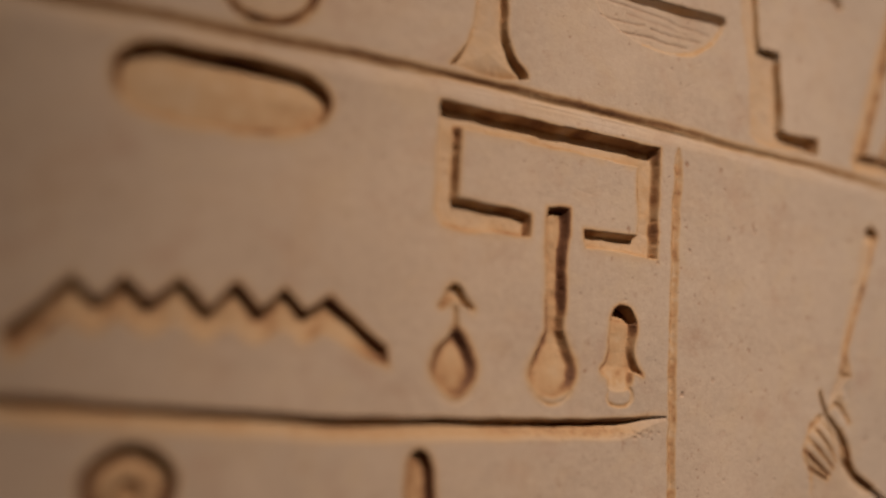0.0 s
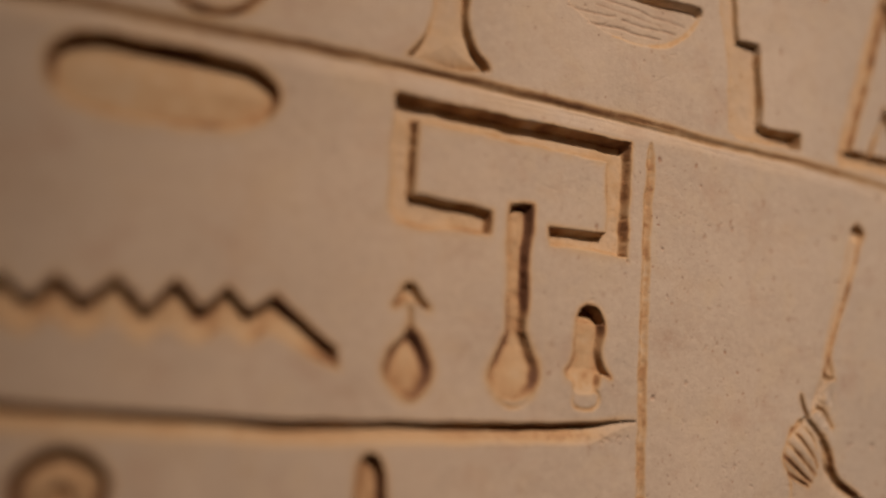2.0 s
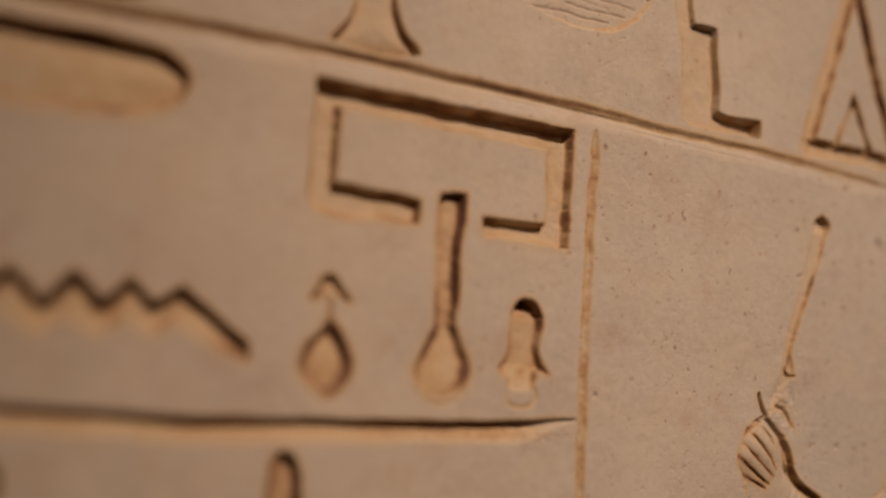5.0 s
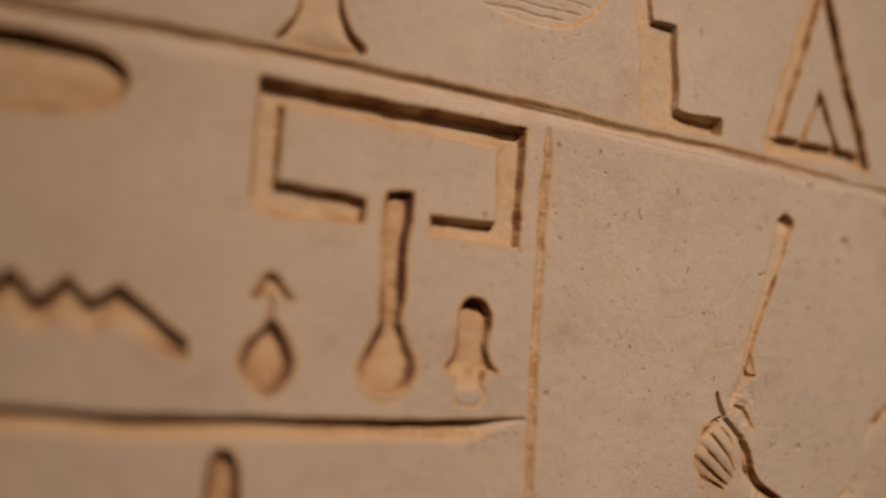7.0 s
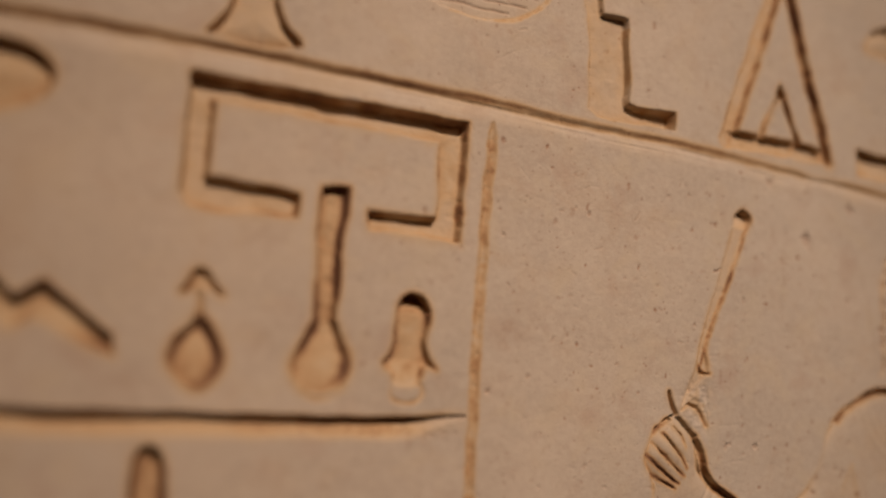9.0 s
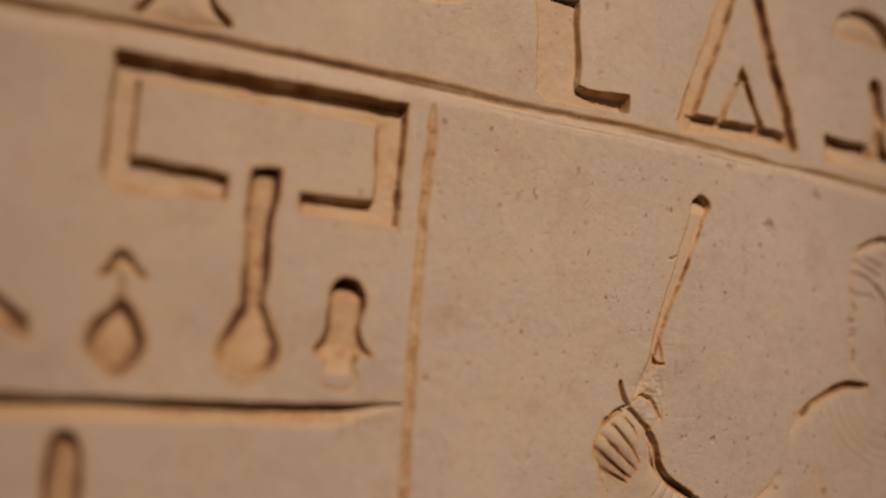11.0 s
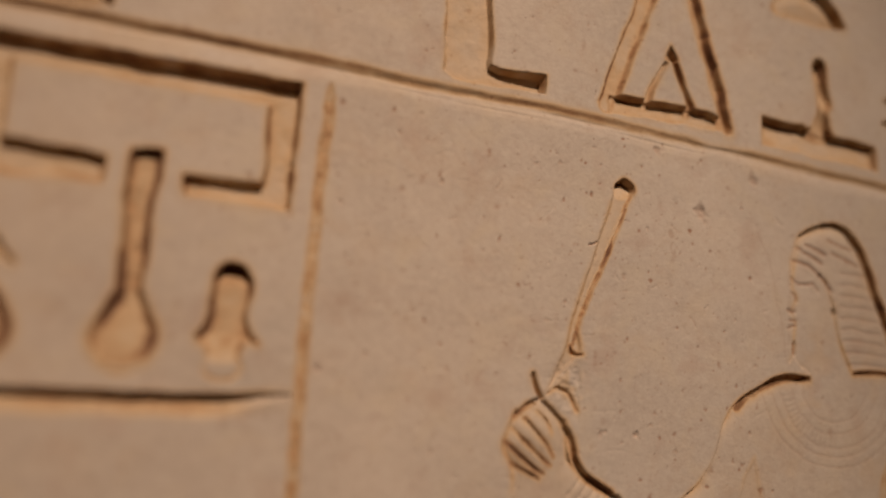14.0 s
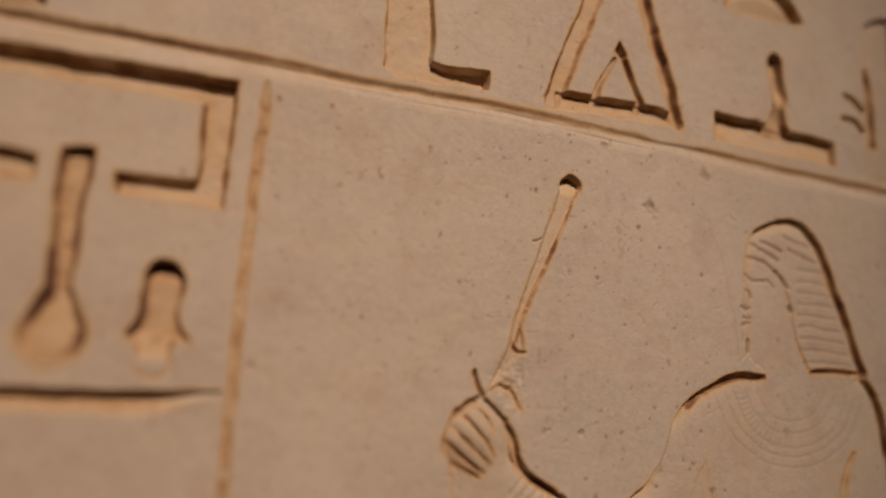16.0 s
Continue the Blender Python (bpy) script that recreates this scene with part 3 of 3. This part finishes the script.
figure.scratch([(190.4, 82.5), (196.2, 73.3), (199.8, 60), (203.2, 45.7), (206.3, 26.7)], 0.10, 0.3, 0.35)
figure.scratch([(210.5, 35.3), (211, 31.3)], 1.1, 0.9, 0.9)
figure.groove([(214.4, 81.4, 0.3), (211.1, 67.4, 0.4), (210.2, 60.4, 0.4), (212.3, 56.4, 0.4), (209.8, 49.4, 0.5), (211.5, 44.4, 0.4), (210.6, 38.4, 0.5), (210.8, 32.3, 0.4), (207.8, 27.8, 0.3)], 0.5, 4, wall=0.8, ochre_shade=0.35)
figure.scratch([(213.2, 83.3), (209.7, 67.4), (207.8, 47.4), (207, 29.3)], 0.12, 0.25, 0.3)
figure.scratch([(232.4, 51.6), (233.2, 50.4)], 1.3, 0.9)
for r in (17.5, 23, 29.5, 33.5, 38.5):
    figure.scratch([(233 + r * math.cos(a), 19.2 + r * 0.92 * math.sin(a)) for a in np.linspace(math.pi * 1.06, math.pi * 1.94, 16)], 0.12, 0.5, 0.24)
for a in np.linspace(math.pi * 1.08, math.pi * 1.5, 15):
    figure.scratch([(233 + r * math.cos(a), 19.2 + r * 0.92 * math.sin(a)) for r in (24, 29)], 0.10, 0.4, 0.18)
figure.shape([(191.1, -13.1), (186, -20.5), (182.8, -31.3), (180.2, -59.9), (196.4, -59.8), (195.3, -31.3)], 0.45, wall=1.4, ochre_shade=0.3)
figure.groove([(265.9, -8.4, 0.8), (261.7, -18.1, 1.8), (259.6, -29.3, 2.0), (258.7, -45.5, 1.8), (259.1, -59.8, 1.6)], 0.7, 3, wall=1.4, ochre_shade=0.8)
# the lines between the fingers
for points in (((85.6, -2.8), (91, -7.6), (95.8, -12.5), (98.7, -16.1)), ((80.8, -6.5), (87.3, -11.9), (93.1, -16.3), (97.3, -19.2)), ((78, -11.3), (84.2, -16), (91.1, -20.8), (94.6, -22.7)), ((81.6, -19.1), (86.8, -22), (91.4, -24.2), (93, -25)), ((90.5, 0.2), (93.4, -2), (95.3, -3.7), (97.3, -8))):
    half = (0.4, 0.55, 0.5, 0.2)
    figure.groove([(*q, h) for q, h in zip(points, half)], 1.5, 3, wall=0.7, ochre_shade=1.3)
for k in range(6):
    figure.scratch([(105.4 + 3.4 * k, -31 - 1.4 * k), (110.9 + 3.2 * k, -25 - 1.9 * k)], 0.5, 0.5)
figure.groove([(93.4, 4.5, 0.4), (97.7, 0.6, 0.7), (102.1, -3.4, 1.1)], 1.9, 3, wall=1.0, ochre_shade=0.9)
figure.groove([(94.4, 7.4, 0.5), (99.4, 9.9, 0.9), (104.9, 6.4, 0.9), (106.9, 1.4, 0.6)], 1.5, 3, wall=1.0, ochre_shade=0.7)
# extra brown painted in to darken the shade along the arm
figure.groove([(102, -3.6, 0.5), (104.1, -7.4, 1.2), (105.7, -12.1, 1.4), (106.4, -16.2, 1.4), (109.1, -20.4, 1.5), (115.1, -25.3, 1.4), (123.5, -29.6, 1.1)], 3.0, 3, wall=1.0, ochre_shade=1.4)
figure.groove([(85.9, 2, 0.5), (81.8, -1.5, 0.8), (79.2, -6.2, 0.6), (77.4, -11.9, 0.6), (78.8, -16.2, 0.6), (81.6, -19.4, 0.5), (81.8, -29.2, 0.3)], 1.4, 3, wall=1.0, ochre_shade=0.75)
# the shoulder line's shade is painted darker in the same way
figure.groove([(182.7, 5.7, 0.6), (188.3, 11.6, 1.2), (199.9, 18.1, 1.7), (209.5, 20.7, 1.7), (219.2, 21.1, 1.0)], 4.0, 3, wall=0.7, ochre_shade=1.35)
figure.groove([(87.7, 14.8, 0.9), (89.3, 9.9, 1.2), (92, 5.6, 1.0)], 2.8, 3, ochre_shade=1.0)
figure.groove([(84.8, 1, 1.0), (87.5, 2.8, 1.6), (89.8, 3, 0.6)], 2.6, 3, ochre_shade=1.1)
figure.groove([(81.2, -2.4, 0.7), (82.4, -0.8, 1.2), (83.8, -0.2, 0.6)], 1.9, 3, ochre_shade=1.1)

# the rounded fingers of the fist
across = (0.61 * U + 0.79 * V - 44.2) / 5.1
fist = soft(1.25 - np.hypot((U - 88.9) / 11.5, (V + 10.6) / 13.5))
DEPTH -= fist * (0.35 + 0.75 * np.abs(np.sin(math.pi * across)) ** 0.7)

# broken patch beside the staff
patch = np.exp(-(((U - 102.4) / 7.5) ** 2 + ((V - 9.8) / 11) ** 2) ** 1.5)
DEPTH += patch * (0.6 + 1.1 * lattice(U, V, 4.5, 21) + 0.6 * np.abs(lattice(U, V, 2.2, 22)) + 0.15 * lattice(U, V, 1.0, 23))
OCHRE_SHADE = np.maximum(OCHRE_SHADE, 0.3 * patch * soft(lattice(U, V, 3.2, 24) * 1.5))

broken = Sign("broken_patch", "crumbled patch of stone beside the staff")
broken.claim((slice(None), slice(None)), (patch > 0.35) & (np.pad(OWNER, ((0, 1), (0, 1))) == 0))

# brown smudges on the face and old stain on the figure
for u, v, r, a in ((13, 33, 8, 0.34), (24, 38, 10, 0.18), (-80, 22, 6, 0.2), (-84, 58, 9, 0.18), (-14, 12, 6, 0.25), (-121, 5, 9, 0.22), (60, 84, 16, 0.12), (192, 60, 13, 0.14), (-240, 60, 18, 0.2)):
    FLECK = np.maximum(FLECK, a * np.exp(-((U - u) / r) ** 2 - ((V - v) / (0.8 * r)) ** 2) * (0.6 + 0.6 * lattice(U, V, 3.6, 51) + 0.4 * lattice(U, V, 1.5, 52)))
for u, v, a, b, c in ((-27, 18, 7, 7, 0.62), (-59.5, 68, 4, 9, 0.6), (-59, 40, 3, 12, 0.5), (-60, 10, 9, 3, 0.5), (-101, 12, 7, 5, 0.6), (-110, -32, 4, 12, 0.7), (-190, 92, 26, 4, 0.6)):
    near = np.exp(-((U - u) / a) ** 2 - ((V - v) / b) ** 2) * (DEPTH > 0.35)
    OCHRE_SHADE = np.maximum(OCHRE_SHADE, c * near * (0.85 + 0.35 * lattice(U, V, 4.2, 55) + 0.25 * lattice(U, V, 1.6, 56)))
within = soft(1 - np.hypot((U - 234) / 56, (V - 12) / 80)) * (np.pad(OWNER, ((0, 1), (0, 1))) == figure.number)
OCHRE_SHADE = np.maximum(OCHRE_SHADE, 0.24 * within * soft(0.25 + 0.8 * lattice(U, V, 17, 53) + 0.45 * lattice(U, V, 5, 54)))

# pits, chips and scratches of the face
rng = np.random.RandomState(5)


def pit(u, v, r, depth, stretch=1.0, tone=0.8):
    w = window([(u, v)], r * 3)
    x, y = UW[w] - u, (VW[w] - v) * stretch
    q = np.hypot(x, y) / r * (1 + 0.6 * lattice(U[w], V[w], 1.0 if r < 1.2 else 2.6, 31))
    DEPTH[w] += depth * soft(1.3 - q)
    FLECK[w] = np.maximum(FLECK[w], tone * soft(1.35 - q))


for _ in range(900):
    pit(rng.uniform(-260, 300), rng.uniform(-40, 225), 0.24 + 0.7 * rng.uniform() ** 5, rng.uniform(0.02, 0.3), rng.uniform(0.5, 2.0), rng.uniform(0.15, 0.75))
for _ in range(620):
    pit(rng.uniform(5, 205), rng.uniform(-40, 118), 0.24 + 0.75 * rng.uniform() ** 5, rng.uniform(0.03, 0.4), rng.uniform(0.5, 2.0), rng.uniform(0.15, 0.85))
for _ in range(900):
    pit(rng.uniform(-20, 230), rng.uniform(-40, 200), 0.22 + 0.2 * rng.uniform() ** 2, rng.uniform(0.02, 0.2), rng.uniform(0.5, 2.0), rng.uniform(0.2, 0.7))
for _ in range(170):
    pit(rng.uniform(-255, 290), rng.uniform(-38, 215), rng.uniform(0.5, 1.3), rng.uniform(0.0, 0.08), rng.uniform(0.4, 1.6), rng.uniform(0.12, 0.4))
for u, v, r, d in ((188, 105.7, 2.6, 0.6), (161.7, 87.7, 3.2, 0.7), (162.5, 89, 1.4, 0.5), (117.6, -6.8, 1.1, 0.5), (119.6, -6.2, 0.8, 0.4), (133.6, -6.6, 1.0, 0.8), (139.6, 112, 1.3, 0.6), (5, 10, 0.9, 0.6), (7.5, 71, 0.9, 0.6)):
    pit(u, v, r, d * 1.2, 1.0, 0.35)
for _ in range(80):
    u, v, a, s = rng.uniform(-240, 290), rng.uniform(-35, 215), rng.uniform(0, math.pi), rng.uniform(3, 11)
    figure.scratch([(u, v), (u + s * math.cos(a) * 0.5, v + s * math.sin(a) * 0.5 + rng.uniform(-0.6, 0.6)), (u + s * math.cos(a), v + s * math.sin(a))], rng.uniform(0.06, 0.18), 0.2)
for _ in range(70):
    u, v, a, s = rng.uniform(-30, 260), rng.uniform(-35, 200), rng.uniform(0, math.pi), rng.uniform(1.5, 5)
    bend = rng.uniform(-1.5, 1.5)
    figure.scratch([(u, v), (u + s * math.cos(a) * 0.5 + bend, v + s * math.sin(a) * 0.5), (u + s * math.cos(a), v + s * math.sin(a))], rng.uniform(0.08, 0.25), 0.3, rng.uniform(0.1, 0.5))
for k in range(60):
    u = rng.uniform(-80, -6)
    pit(u, rng.uniform(-8, -4.5), rng.uniform(0.5, 1.4), rng.uniform(0.2, 0.6), 1.6, 0.3)

# slow waves and fine tooth of the dressed face, fading out towards the rim
fade = soft(np.minimum.reduce([U - U0, U1 - U, V - V0, V1 - V]) / 12)
WAVES = 0.38 * lattice(U, V, 46, 41) + 0.16 * lattice(U, V, 17, 42) + 0.05 * lattice(U, V, 6, 43, 0.6) + 0.022 * lattice(U, V, 2.2, 44) + 0.015 * lattice(U, V, 1.0, 45)
DEPTH = (DEPTH + WAVES + 0.4) * fade

gv, gu = np.gradient(DEPTH, STEP)
NORMALS = np.stack([gu, -np.ones_like(gu), gv], -1)
NORMALS /= np.linalg.norm(NORMALS, axis=-1, keepdims=True)
PLACES = np.stack([U / 1000, DEPTH / 1000, BASE + V / 1000], -1)


def relief_mesh(name, cells):
    """The cells of the carved face as one mesh, with the face's own normals."""
    j, i = np.nonzero(cells)
    quads = np.stack([j * COLS_N + i, j * COLS_N + i + 1, (j + 1) * COLS_N + i + 1, (j + 1) * COLS_N + i], -1)
    used, flat = np.unique(quads, return_inverse=True)
    mesh = bpy.data.meshes.new(name)
    mesh.vertices.add(len(used))
    mesh.vertices.foreach_set("co", PLACES.reshape(-1, 3)[used].ravel().astype(np.float32))
    mesh.loops.add(quads.size)
    mesh.loops.foreach_set("vertex_index", flat.ravel().astype(np.int32))
    mesh.polygons.add(len(quads))
    mesh.polygons.foreach_set("loop_start", np.arange(0, quads.size, 4, dtype=np.int32))
    mesh.polygons.foreach_set("use_smooth", np.ones(len(quads), bool))
    mesh.update()
    tint = mesh.attributes.new("ochre_shade", "FLOAT", "POINT")
    tint.data.foreach_set("value", OCHRE_SHADE.ravel()[used].astype(np.float32))
    spot = mesh.attributes.new("fleck", "FLOAT", "POINT")
    spot.data.foreach_set("value", FLECK.ravel()[used].astype(np.float32))
    mesh.normals_split_custom_set_from_vertices(NORMALS.reshape(-1, 3)[used].tolist())
    mesh.materials.append(LIMESTONE)
    return mesh


relief = tagged(new("stone_relief"), "pale limestone wall relief carved with sunk signs and a figure", "stone relief")
relief.location = (0, 0, BASE)
bpy.context.view_layer.update()
pieces = []
for number, (name, label) in enumerate(SIGNS):
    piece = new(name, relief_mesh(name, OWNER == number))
    if UNDER[number]:
        piece.parent = pieces[UNDER[number]]
    else:
        piece.parent = relief
        piece.matrix_parent_inverse = relief.matrix_world.inverted()
    if label:
        piece["label"] = label
    pieces.append(piece)


# ---- the room ----
def box(bm, x0, x1, y0, y1, z0, z1):
    m = Matrix.Translation(((x0 + x1) / 2, (y0 + y1) / 2, (z0 + z1) / 2)) @ Matrix.Diagonal((x1 - x0, y1 - y0, z1 - z0, 1))
    bmesh.ops.create_cube(bm, size=1, matrix=m)


def structure(name, boxes, mat, label):
    mesh, bm = bpy.data.meshes.new(name), bmesh.new()
    for b in boxes:
        box(bm, *b)
    bm.to_mesh(mesh)
    bm.free()
    mesh.materials.append(mat)
    return tagged(new(name, mesh), label, name.split("_")[0], kind="structure")


a, b, c, d = us[0] / 1000, us[-1] / 1000, BASE + vs[0] / 1000, BASE + vs[-1] / 1000
structure("wall_north", [(-2.0, a, 0, 0.3, 0, 4), (b, 2.0, 0, 0.3, 0, 4), (a, b, 0, 0.3, 0, c), (a, b, 0, 0.3, d, 4), (a, b, 0.03, 0.3, c, d)], LIMESTONE, "plain dressed limestone wall round the carved relief")
structure("wall_south", [(-2.0, 2.0, -3.3, -3.0, 0, 4)], WALL_PAINT, "plain plastered wall facing the relief")
structure("wall_west", [(-2.3, -2.0, -3.3, 0.3, 0, 4)], WALL_PAINT, "plain plastered side wall")
structure("wall_east", [(2.0, 2.3, -3.3, 0.3, 0, 4)], WALL_PAINT, "plain plastered side wall")
structure("floor", [(-2.3, 2.3, -3.3, 0.3, -0.2, 0)], FLOOR_STONE, "plain stone floor of the dim room")
structure("ceiling", [(-2.3, 2.3, -3.3, 0.3, 4, 4.2)], WALL_PAINT, "plain plastered ceiling of the dim room")
